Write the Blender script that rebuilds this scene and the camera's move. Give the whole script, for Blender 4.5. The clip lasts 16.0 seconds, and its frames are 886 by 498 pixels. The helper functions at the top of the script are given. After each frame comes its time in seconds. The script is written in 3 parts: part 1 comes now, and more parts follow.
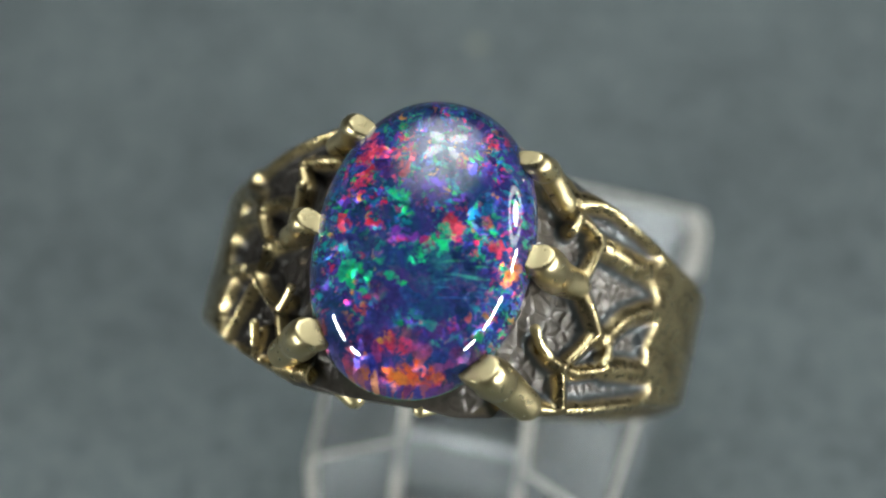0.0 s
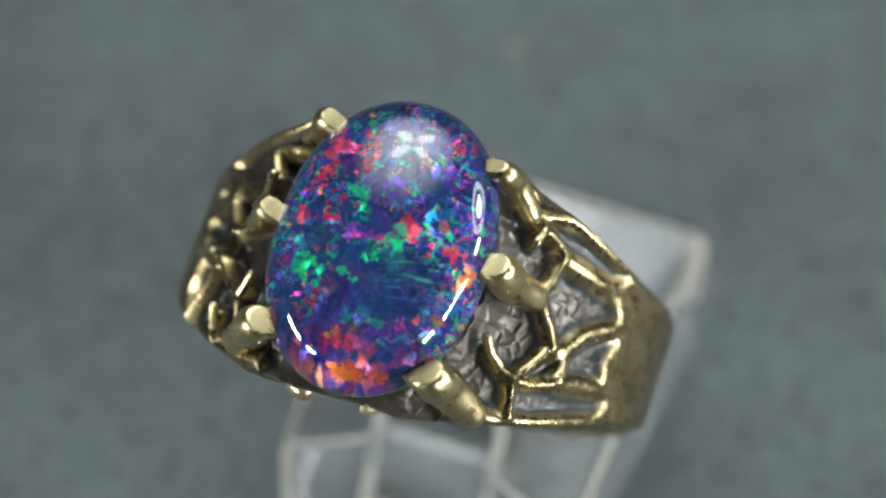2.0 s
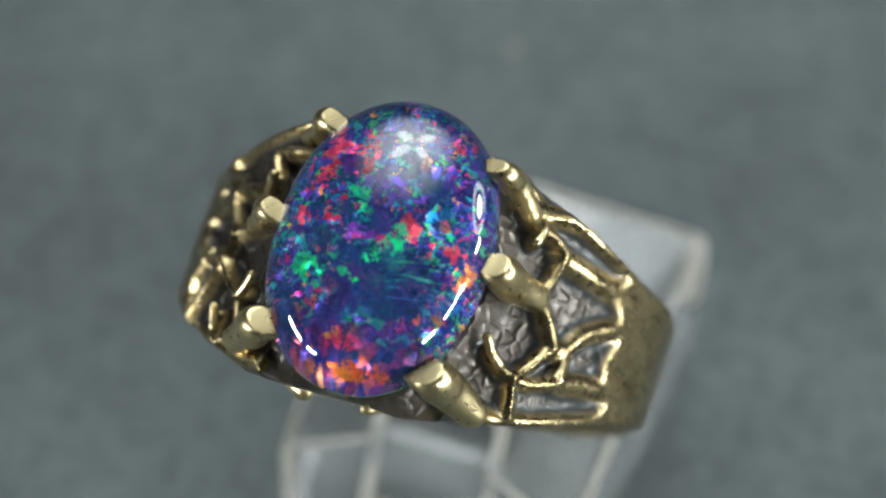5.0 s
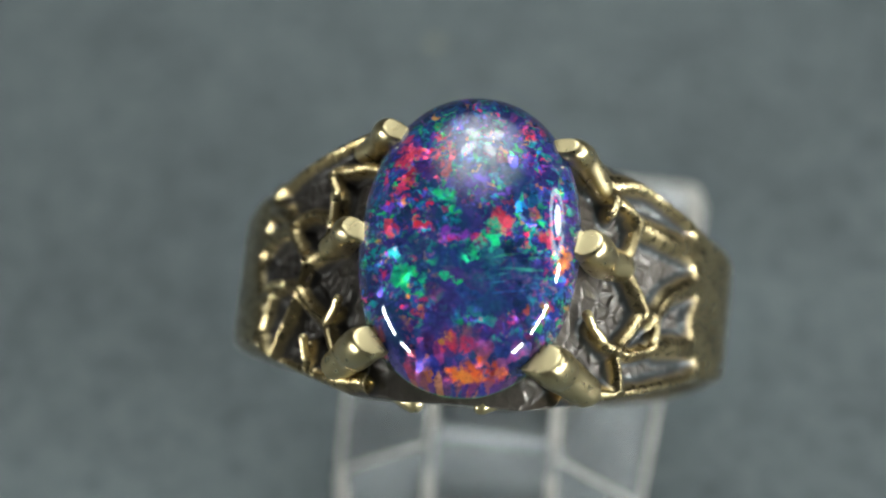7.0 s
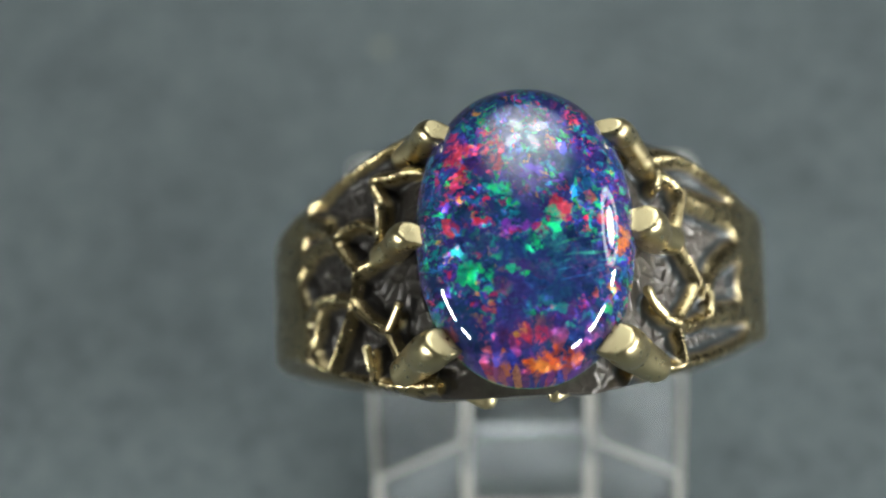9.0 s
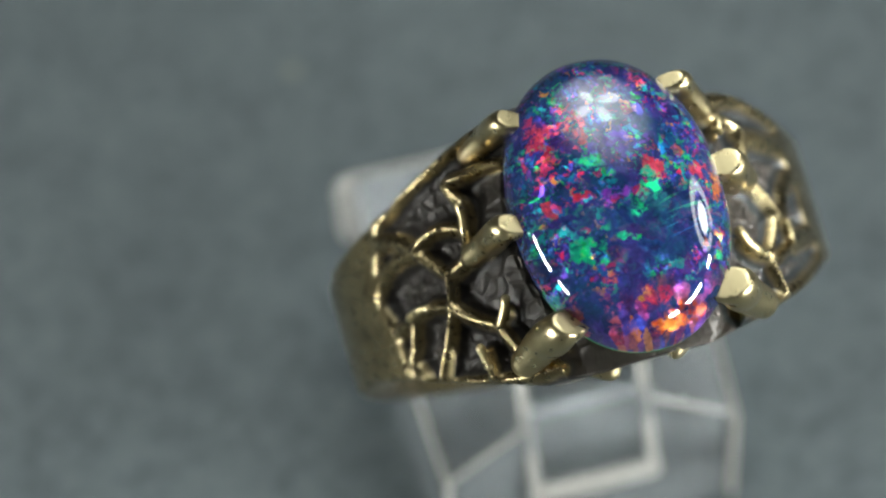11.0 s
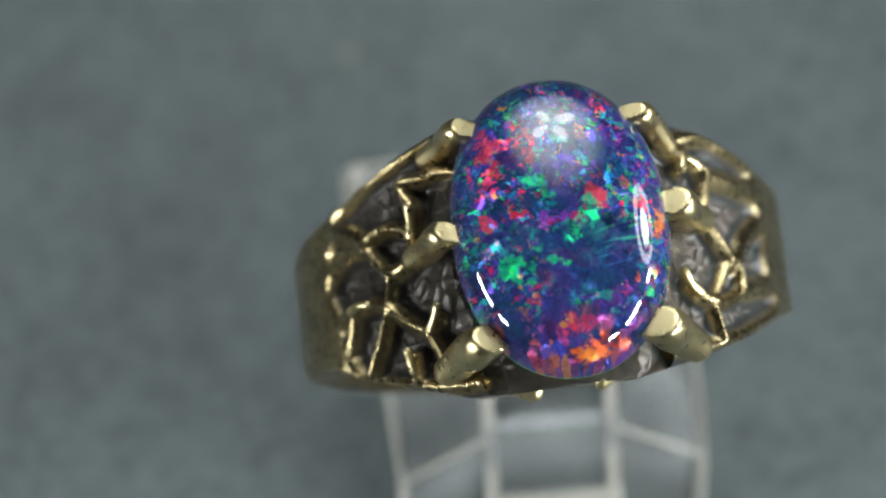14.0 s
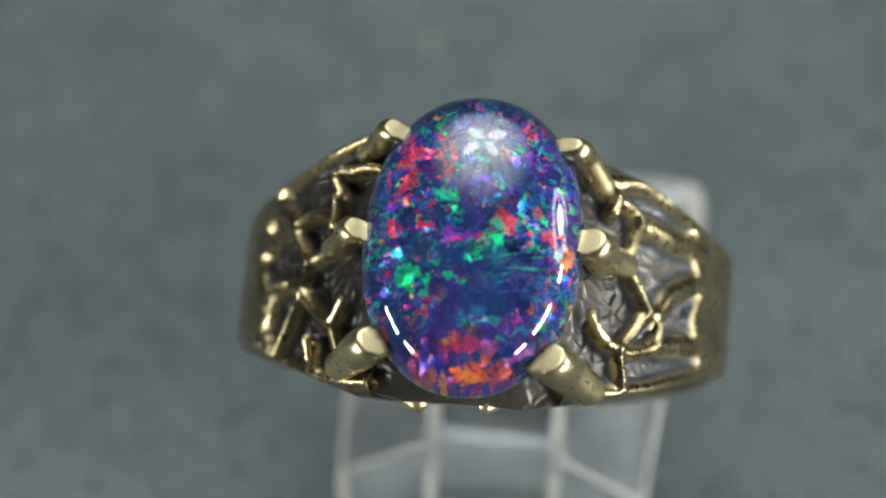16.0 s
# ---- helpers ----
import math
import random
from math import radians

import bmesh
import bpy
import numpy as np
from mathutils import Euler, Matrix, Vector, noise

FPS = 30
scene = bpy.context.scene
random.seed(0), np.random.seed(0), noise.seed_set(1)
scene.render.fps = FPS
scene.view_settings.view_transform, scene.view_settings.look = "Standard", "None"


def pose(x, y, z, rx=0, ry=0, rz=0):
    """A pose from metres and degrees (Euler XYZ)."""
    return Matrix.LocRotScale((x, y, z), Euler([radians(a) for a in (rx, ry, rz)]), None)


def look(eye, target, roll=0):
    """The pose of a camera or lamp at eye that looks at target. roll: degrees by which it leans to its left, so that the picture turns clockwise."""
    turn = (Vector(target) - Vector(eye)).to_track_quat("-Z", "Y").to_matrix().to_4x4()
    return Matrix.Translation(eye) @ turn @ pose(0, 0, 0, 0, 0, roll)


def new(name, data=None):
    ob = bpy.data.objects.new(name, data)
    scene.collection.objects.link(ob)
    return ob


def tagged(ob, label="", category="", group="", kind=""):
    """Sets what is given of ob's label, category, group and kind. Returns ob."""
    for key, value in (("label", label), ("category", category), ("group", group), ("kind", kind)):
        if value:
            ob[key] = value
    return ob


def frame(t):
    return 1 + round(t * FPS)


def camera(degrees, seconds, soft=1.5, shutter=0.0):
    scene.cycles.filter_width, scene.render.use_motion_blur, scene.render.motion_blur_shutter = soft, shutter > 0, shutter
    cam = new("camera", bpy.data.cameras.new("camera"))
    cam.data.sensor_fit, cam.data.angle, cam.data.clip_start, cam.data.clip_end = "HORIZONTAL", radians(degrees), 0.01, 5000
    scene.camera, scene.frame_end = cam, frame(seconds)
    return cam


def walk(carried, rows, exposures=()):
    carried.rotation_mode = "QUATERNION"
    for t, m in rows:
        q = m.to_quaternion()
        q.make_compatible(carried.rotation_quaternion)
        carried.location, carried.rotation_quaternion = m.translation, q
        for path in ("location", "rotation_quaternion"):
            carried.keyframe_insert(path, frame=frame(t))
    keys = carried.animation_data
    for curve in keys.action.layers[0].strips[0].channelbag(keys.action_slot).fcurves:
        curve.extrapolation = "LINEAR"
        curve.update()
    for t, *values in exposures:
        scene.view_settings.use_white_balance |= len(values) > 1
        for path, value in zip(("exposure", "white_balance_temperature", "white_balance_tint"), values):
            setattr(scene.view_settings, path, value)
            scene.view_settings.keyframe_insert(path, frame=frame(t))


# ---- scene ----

# ---------------------------------------------------------------- camera
# A macro lens on a fixed tripod over a small turntable. The turntable's axis is the world's z axis, its top is z = 0.
cam = camera(14.0, 16.0, soft=2.2)
EYE_POSE = pose(0.0, -0.1123, 0.1719, 90 - 55.40, 0, -0.164) @ pose(0, 0, 0, 0, 0, -1.82)
walk(cam, [(0.0, EYE_POSE), (16.0, EYE_POSE)])
cam.data.dof.use_dof = True
cam.data.dof.focus_distance = 0.1668
cam.data.dof.aperture_fstop = 25.0

# turn of the turntable in degrees, anticlockwise from above
TURNS = [
    (0.0, -6.96), (0.5, -10.28), (1.0, -10.28), (1.5, -10.49), (2.0, -13.14), (2.5, -16.41), (3.0, -16.63), (3.2, -16.63),
    (5.3, -11.20), (5.5, -9.77), (6.0, -6.67), (6.5, -2.46), (7.0, 0.0), (7.5, 1.13), (8.0, 3.23), (8.5, 5.85), (9.0, 8.57),
    (9.5, 12.44), (9.7, 14.05), (11.8, 26.10), (12.0, 26.10), (12.5, 26.09), (13.0, 24.52), (13.5, 19.12), (14.0, 14.06), (14.5, 10.33),
    (15.0, 6.86), (15.5, 4.10), (16.0, 0.44),
]

MM = 0.001
STONE_A, STONE_B, STONE_H, GIRDLE = 5.10, 7.14, 3.15, -0.95

# ---------------------------------------------------------------- light
world = bpy.data.worlds.new("world")
scene.world = world
world.use_nodes = True
world.node_tree.nodes["Background"].inputs[0].default_value = (0.55, 0.62, 0.68, 1)
world.node_tree.nodes["Background"].inputs[1].default_value = 0.012
scene.view_settings.exposure = 0.17

# ---------------------------------------------------------------- helpers for materials


class Mat:
    """A small builder of node materials."""

    def __init__(self, name):
        self.m = bpy.data.materials.new(name)
        self.m.use_nodes = True
        self.t = self.m.node_tree
        self.b = self.t.nodes["Principled BSDF"]
        self.out = self.t.nodes["Material Output"]

    def n(self, kind, **props):
        node = self.t.nodes.new(kind)
        for key, value in props.items():
            setattr(node, key, value)
        return node

    def link(self, a, b):
        self.t.links.new(a, b)

    def put(self, socket, value):
        if hasattr(value, "is_output"):
            self.t.links.new(value, socket)
        else:
            socket.default_value = value

    def coords(self, scale=1000.0, off=(0, 0, 0)):
        c = self.n("ShaderNodeTexCoord")
        m = self.n("ShaderNodeMapping")
        m.inputs["Scale"].default_value = (scale, scale, scale)
        m.inputs["Location"].default_value = off
        self.link(c.outputs["Object"], m.inputs["Vector"])
        return m.outputs["Vector"]

    def noise(self, vec, scale, detail=4.0, rough=0.55, dist=0.0):
        x = self.n("ShaderNodeTexNoise")
        self.put(x.inputs["Vector"], vec)
        x.inputs["Scale"].default_value = scale
        x.inputs["Detail"].default_value = detail
        x.inputs["Roughness"].default_value = rough
        x.inputs["Distortion"].default_value = dist
        return x

    def voronoi(self, vec, scale, feature="F1", rand=1.0):
        x = self.n("ShaderNodeTexVoronoi", feature=feature)
        self.put(x.inputs["Vector"], vec)
        x.inputs["Scale"].default_value = scale
        x.inputs["Randomness"].default_value = rand
        return x

    def ramp(self, fac, stops, mode="LINEAR"):
        r = self.n("ShaderNodeValToRGB")
        r.color_ramp.interpolation = mode
        e = r.color_ramp.elements
        while len(e) < len(stops):
            e.new(0.5)
        for el, (p, c) in zip(e, stops):
            el.position = p
            el.color = c if len(c) == 4 else (*c, 1)
        self.put(r.inputs[0], fac)
        return r.outputs[0]

    def grey(self, fac, a, b, lo=0.0, hi=1.0):
        r = self.n("ShaderNodeMapRange", clamp=True)
        self.put(r.inputs[0], fac)
        for i, x in zip((1, 2, 3, 4), (a, b, lo, hi)):
            r.inputs[i].default_value = x
        return r.outputs[0]

    def math(self, op, a, b=0.0, c=0.0):
        x = self.n("ShaderNodeMath", operation=op)
        for i, val in enumerate((a, b, c)):
            self.put(x.inputs[i], val)
        return x.outputs[0]

    def mix(self, fac, a, b, blend="MIX"):
        x = self.n("ShaderNodeMix", data_type="RGBA", blend_type=blend)
        self.put(x.inputs[0], fac)
        self.put(x.inputs[6], a if hasattr(a, "is_output") or len(a) == 4 else (*a, 1))
        self.put(x.inputs[7], b if hasattr(b, "is_output") or len(b) == 4 else (*b, 1))
        return x.outputs[2]

    def bump(self, height, strength, distance, normal=None):
        x = self.n("ShaderNodeBump")
        self.put(x.inputs["Height"], height)
        x.inputs["Strength"].default_value = strength
        x.inputs["Distance"].default_value = distance
        if normal is not None:
            self.link(normal, x.inputs["Normal"])
        return x.outputs["Normal"]

    def set(self, **kw):
        for key, value in kw.items():
            name = key.replace("_", " ").capitalize() if key not in ("ior",) else "IOR"
            fix = {"Base color": "Base Color", "Coat weight": "Coat Weight", "Coat roughness": "Coat Roughness",
                   "Transmission weight": "Transmission Weight", "Emission color": "Emission Color",
                   "Emission strength": "Emission Strength", "Specular ior level": "Specular IOR Level",
                   "Coat ior": "Coat IOR", "Coat normal": "Coat Normal"}
            name = fix.get(name, name)
            if isinstance(value, tuple) and len(value) == 3:
                value = (*value, 1)
            self.put(self.b.inputs[name], value)
        return self


def gold_material(name, tint, rough):
    m = Mat(name)
    p = m.coords()
    fine = m.noise(p, 2.2, 4, 0.55).outputs[0]
    tarnish = m.grey(m.noise(p, 0.6, 3, 0.5).outputs[0], 0.55, 0.90, 0.0, 0.25)
    m.set(base_color=m.mix(tarnish, tint, (tint[0] * 0.50, tint[1] * 0.45, tint[2] * 0.36)), metallic=1.0,
          roughness=m.grey(fine, 0.3, 0.8, rough * 0.85, rough * 1.2),
          normal=m.bump(m.noise(p, 1.3, 3, 0.5).outputs[0], 0.06, 0.00015))
    return m.m


GOLD = gold_material("worn_yellow_gold", (0.54, 0.44, 0.24), 0.30)


def band_material():
    """Gold where the cast band is polished, blackened silver-grey in its pebbled recesses (attribute: patina)."""
    m = Mat("patinated_gold")
    p = m.coords()
    at = m.n("ShaderNodeAttribute", attribute_name="patina").outputs["Fac"]
    big = m.noise(p, 0.45, 3).outputs[0]
    fine = m.noise(p, 2.6, 4, 0.55).outputs[0]
    dark = m.mix(m.grey(big, 0.35, 0.65), (0.060, 0.049, 0.040), (0.112, 0.093, 0.077))
    dark = m.mix(m.grey(fine, 0.45, 0.7, 0.0, 0.5), dark, (0.135, 0.114, 0.094))
    # blue-black oxide on the flanks of the ridges, taupe on the floors
    flank = m.math("MULTIPLY", m.grey(at, 0.30, 0.55), m.grey(at, 0.80, 1.0, 1.0, 0.0))
    dark = m.mix(m.math("MULTIPLY", flank, 0.85), dark, (0.034, 0.043, 0.046))
    # recess colour goes darker towards the -x shoulder
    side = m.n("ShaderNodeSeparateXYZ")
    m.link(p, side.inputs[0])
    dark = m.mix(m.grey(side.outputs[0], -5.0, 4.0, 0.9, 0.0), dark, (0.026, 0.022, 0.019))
    at = m.grey(m.math("ADD", at, m.math("MULTIPLY", m.grey(fine, 0.3, 0.7, -0.10, 0.10), m.grey(at, 0.05, 0.2))), 0.04, 0.40)
    gold = m.mix(m.grey(m.noise(p, 0.8, 5, 0.6).outputs[0], 0.44, 0.66), (0.36, 0.285, 0.15), (0.19, 0.145, 0.072))
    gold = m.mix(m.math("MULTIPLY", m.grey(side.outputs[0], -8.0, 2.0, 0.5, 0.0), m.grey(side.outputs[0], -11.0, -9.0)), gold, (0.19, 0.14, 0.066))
    brushed = m.n("ShaderNodeMapping")
    brushed.inputs["Scale"].default_value = (1.0, 9.0, 1.0)
    m.link(p, brushed.inputs["Vector"])
    lines = m.noise(brushed.outputs[0], 2.5, 4).outputs[0]
    normal = m.bump(lines, 0.03, 0.00006)
    normal = m.bump(m.noise(p, 2.0, 4).outputs[0], 0.025, 0.00012, normal)
    cells = m.grey(m.voronoi(p, 1.5, "DISTANCE_TO_EDGE").outputs["Distance"], 0.0, 0.16, 1.0, 0.0)
    normal = m.bump(m.math("MULTIPLY", cells, m.grey(at, 0.6, 1.0)), 0.08, 0.00010, normal)
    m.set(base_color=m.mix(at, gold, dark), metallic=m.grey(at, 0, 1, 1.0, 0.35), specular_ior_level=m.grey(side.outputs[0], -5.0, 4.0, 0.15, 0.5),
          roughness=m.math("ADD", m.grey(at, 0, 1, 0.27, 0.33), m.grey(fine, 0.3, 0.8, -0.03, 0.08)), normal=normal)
    return m.m


def opal_material():
    """Opal under a polished dome: flakes of colour, each a small mirror set at its own tilt."""
    m = Mat("black_opal")
    p = m.coords()

    def vec(op, a, b, c=None):
        x = m.n("ShaderNodeVectorMath", operation=op)
        for k, val in enumerate((a, b, c)):
            if val is not None:
                m.put(x.inputs[k], val)
        return x.outputs[0]

    def warped(base, scale, amount, detail=3.0):
        w = vec("SUBTRACT", m.noise(p, scale, detail, 0.6).outputs["Color"], (0.5, 0.5, 0.5))
        return vec("MULTIPLY_ADD", w, (amount, amount, 0.0), base)

    flat = vec("MULTIPLY", p, (1, 1, 0))
    q = warped(warped(warped(flat, 0.8, 1.5), 3.4, 0.6, 4.0), 10.0, 0.16, 3.0)
    xyz = m.n("ShaderNodeSeparateXYZ")
    m.link(p, xyz.inputs[0])
    u, v = xyz.outputs[0], xyz.outputs[1]
    # fan of rays from below the stone's lower end
    du, dv = u, m.math("ADD", v, 9.5)
    ang = m.math("ARCTAN2", du, dv)
    rad = m.math("SQRT", m.math("ADD", m.math("MULTIPLY", du, du), m.math("MULTIPLY", dv, dv)))
    comb = m.n("ShaderNodeCombineXYZ")
    m.put(comb.inputs[0], m.math("MULTIPLY", ang, 7.0))
    m.put(comb.inputs[1], m.math("MULTIPLY", rad, 0.8))
    fan = warped(warped(comb.outputs[0], 1.6, 0.7), 5.0, 0.35)

    def blob(cu, cv, ru, rv):
        a = m.math("DIVIDE", m.math("SUBTRACT", u, cu), ru)
        b = m.math("DIVIDE", m.math("SUBTRACT", v, cv), rv)
        d = m.math("ADD", m.math("MULTIPLY", a, a), m.math("MULTIPLY", b, b))
        return m.grey(d, 0.0, 1.0, 1.0, 0.0)

    def split(node):
        x = m.n("ShaderNodeSeparateColor")
        m.link(node.outputs["Color"], x.inputs[0])
        return x.outputs

    # body colour: navy with clouds of violet and teal
    cloud = m.noise(warped(flat, 0.7, 2.0), 0.40, 4, 0.62).outputs[0]
    body = m.ramp(cloud, [(0.30, (0.020, 0.010, 0.060)), (0.42, (0.038, 0.030, 0.165)), (0.50, (0.016, 0.036, 0.140)),
                          (0.57, (0.008, 0.050, 0.100)), (0.66, (0.034, 0.024, 0.160)), (0.78, (0.014, 0.010, 0.060))])
    body = m.mix(m.math("MULTIPLY", blob(1.2, -1.6, 3.0, 2.4), 0.7), body, (0.016, 0.030, 0.120))
    # edge darkening of the dome, put into the colour: navy rim, fewer flakes
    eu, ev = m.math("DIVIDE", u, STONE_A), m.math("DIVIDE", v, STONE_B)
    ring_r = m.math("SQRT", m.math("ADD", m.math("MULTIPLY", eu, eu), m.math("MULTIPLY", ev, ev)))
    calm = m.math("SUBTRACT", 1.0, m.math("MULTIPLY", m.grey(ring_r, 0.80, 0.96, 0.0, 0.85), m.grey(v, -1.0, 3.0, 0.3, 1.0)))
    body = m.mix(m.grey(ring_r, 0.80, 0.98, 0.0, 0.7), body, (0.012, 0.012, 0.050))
    shred = m.noise(warped(p, 2.0, 0.5), 4.2, 6, 0.75).outputs[0]
    # soft, torn patches of blue, teal and violet
    mid = m.voronoi(q, 1.05)
    rm = split(mid)
    soft = m.ramp(rm[0], [(0.0, (0.05, 0.05, 0.34)), (0.25, (0.006, 0.085, 0.130)), (0.48, (0.02, 0.035, 0.26)),
                          (0.66, (0.14, 0.02, 0.09)), (0.80, (0.05, 0.04, 0.30)), (0.92, (0.008, 0.16, 0.12))])
    torn = m.math("MULTIPLY", m.math("SUBTRACT", shred, 0.5), 2.6)
    colour = m.mix(m.grey(m.math("ADD", rm[1], torn), 0.50, 1.25, 0.0, 0.75), body, soft)

    # small flakes in swarms, of many sizes and strengths
    swarm = m.noise(warped(flat, 0.9, 1.2), 0.55, 3).outputs[0]
    dim = blob(1.0, -1.9, 3.2, 2.0)
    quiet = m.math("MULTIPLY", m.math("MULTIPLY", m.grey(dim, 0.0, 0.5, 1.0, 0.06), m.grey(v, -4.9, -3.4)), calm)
    lively = m.math("MULTIPLY", m.grey(rm[1], 0.6, 0.9), 0.0)
    first = None
    for scale, thr, hues in ((2.1, 0.76, [(0.0, (0.08, 0.07, 0.62)), (0.22, (0.010, 0.20, 0.50)), (0.42, (0.005, 0.42, 0.34)), (0.56, (0.015, 0.60, 0.14)),
                                          (0.72, (0.10, 0.05, 0.46)), (0.80, (0.85, 0.025, 0.10)), (0.94, (0.90, 0.16, 0.03))]),
                             (3.7, 0.645, [(0.0, (0.09, 0.08, 0.60)), (0.20, (0.010, 0.20, 0.52)), (0.38, (0.005, 0.44, 0.38)), (0.55, (0.020, 0.62, 0.14)),
                                          (0.72, (0.14, 0.06, 0.52)), (0.81, (0.82, 0.03, 0.12)), (0.94, (0.85, 0.30, 0.03))]),
                             (6.0, 0.80, [(0.0, (0.12, 0.10, 0.70)), (0.24, (0.01, 0.40, 0.50)), (0.44, (0.04, 0.65, 0.18)), (0.60, (0.30, 0.06, 0.50)),
                                          (0.74, (0.80, 0.04, 0.16)), (0.90, (0.85, 0.45, 0.05))])):
        cells = m.voronoi(q, scale)
        first = first or cells
        rs = split(cells)
        held = m.grey(m.math("ADD", rs[1], m.math("MULTIPLY", torn, 0.42)), thr, thr + 0.10)
        held = m.math("MULTIPLY", m.math("MULTIPLY", held, m.grey(swarm, 0.37, 0.54)), quiet)
        held = m.math("MULTIPLY", held, m.grey(rs[2], 0.0, 0.6, 0.40, 1.0))
        colour = m.mix(held, colour, m.ramp(rs[0], hues, "CONSTANT"))
        lively = m.math("MAXIMUM", lively, held)
    small = first
    # fine parallel needles on the lower side
    slant = m.math("ADD", m.math("MULTIPLY", v, 0.97), m.math("MULTIPLY", u, -0.24))
    comb2 = m.n("ShaderNodeCombineXYZ")
    m.put(comb2.inputs[0], m.math("MULTIPLY", u, 0.5))
    m.put(comb2.inputs[1], m.math("MULTIPLY", slant, 6.0))
    needles = m.grey(m.noise(comb2.outputs[0], 1.0, 2).outputs[0], 0.56, 0.66)
    needles = m.math("MULTIPLY", needles, m.grey(blob(2.4, -1.7, 1.9, 1.4), 0.1, 0.5))
    colour = m.mix(m.math("MULTIPLY", needles, 0.6), colour, m.mix(m.grey(v, -2.4, -1.2), (0.03, 0.16, 0.50), (0.05, 0.50, 0.22)))

    # larger flakes, whose hue goes by the region of the stone
    large = m.voronoi(q, 1.7)
    rl = split(large)
    ragged = m.noise(warped(p, 1.5, 0.6), 2.6, 7, 0.76).outputs[0]

    def flakes(col, region, thr, fade=1.0):
        nonlocal colour, lively
        f = m.math("ADD", region, m.math("MULTIPLY", m.math("SUBTRACT", rl[2], 0.5), 0.7))
        f = m.math("ADD", f, m.math("MULTIPLY", m.math("SUBTRACT", ragged, 0.5), 2.2))
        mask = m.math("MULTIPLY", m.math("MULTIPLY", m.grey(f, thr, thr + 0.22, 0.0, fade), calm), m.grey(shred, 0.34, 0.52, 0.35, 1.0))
        lively = m.math("MAXIMUM", lively, mask)
        colour = m.mix(mask, colour, col)

    red = m.mix(rl[0], (0.92, 0.035, 0.07), (0.95, 0.09, 0.15))
    green = m.mix(rl[0], (0.010, 0.78, 0.16), (0.012, 0.55, 0.33))
    orange = m.mix(rl[0], (0.95, 0.08, 0.03), (0.95, 0.30, 0.04))
    flakes(red, blob(-3.1, 3.0, 2.2, 2.6), 0.90)
    flakes(red, blob(-1.6, 3.4, 1.0, 1.8), 0.78)
    flakes(red, blob(-3.6, 1.5, 1.0, 1.2), 0.86)
    flakes(red, blob(-2.3, 0.3, 1.4, 0.8), 0.92)
    flakes((0.30, 0.05, 0.55), blob(-0.6, -0.2, 1.6, 0.8), 0.86, 0.8)
    flakes(green, blob(0.2, -0.9, 0.7, 0.9), 0.80)
    flakes(green, blob(-0.6, -2.2, 0.9, 0.5), 0.82)
    flakes((0.01, 0.40, 0.42), blob(-3.2, -1.2, 1.6, 0.9), 0.84, 0.9)
    flakes(red, blob(3.6, 0.3, 0.8, 0.7), 0.84)
    flakes(red, blob(1.35, 0.7, 0.75, 0.9), 0.72)
    flakes(red, blob(2.3, 5.4, 1.0, 0.7), 0.74)
    flakes(red, blob(-3.8, 0.0, 0.9, 1.0), 0.78)
    flakes(orange, blob(4.35, -0.7, 0.7, 1.2), 0.66)
    flakes(green, blob(-2.6, -2.4, 1.5, 1.3), 0.76)
    flakes(green, blob(-1.4, 1.6, 1.4, 0.8), 0.84)
    flakes(green, blob(0.9, 0.0, 1.0, 1.4), 0.88)
    flakes(green, blob(0.6, 6.5, 0.8, 0.5), 0.70)
    flakes((0.09, 0.02, 0.42), blob(0.0, 2.3, 1.5, 1.0), 0.70, 0.8)

    # fan of warm streaks at the lower end
    streak = m.voronoi(fan, 1.35)
    rf = split(streak)
    warm = m.ramp(rf[0], [(0.0, (0.90, 0.07, 0.05)), (0.2, (0.30, 0.06, 0.42)), (0.34, (0.06, 0.05, 0.42)), (0.46, (0.10, 0.07, 0.45)),
                          (0.56, (0.92, 0.16, 0.06)), (0.68, (0.75, 0.34, 0.05)), (0.76, (0.70, 0.14, 0.20)), (0.88, (0.03, 0.10, 0.34))])
    low = m.math("ADD", m.grey(v, -3.4, -6.4), m.math("MULTIPLY", m.math("SUBTRACT", rf[1], 0.5), 0.9))
    low = m.math("ADD", low, m.math("MULTIPLY", m.math("SUBTRACT", ragged, 0.5), 1.2))
    colour = m.mix(m.grey(low, 0.50, 1.0, 0.0, 0.62), colour, warm)
    lively = m.math("MAXIMUM", lively, m.grey(low, 0.46, 0.78, 0.0, 0.8))
    colour = m.mix(m.grey(m.math("ADD", blob(0.5, -6.3, 1.7, 0.6), m.math("MULTIPLY", m.math("SUBTRACT", ragged, 0.5), 1.8)), 0.66, 0.80), colour, orange)

    flakes((0.45, 0.10, 0.45), blob(1.0, -4.9, 1.8, 0.8), 0.86, 0.6)
    flakes(red, blob(-0.4, -5.0, 3.0, 0.8), 0.92, 0.9)
    flakes(orange, blob(1.6, -5.9, 2.0, 0.7), 0.86)
    flakes((0.75, 0.45, 0.06), blob(-0.8, -4.9, 1.2, 0.6), 0.92, 0.8)
    flakes((0.05, 0.08, 0.55), blob(-1.3, -6.0, 1.0, 0.6), 0.66)
    # fine cloudiness
    colour = m.mix(m.grey(m.noise(p, 3.0, 5, 0.7).outputs[0], 0.38, 0.60, 0.20, 0.0), colour, (0.03, 0.03, 0.14))
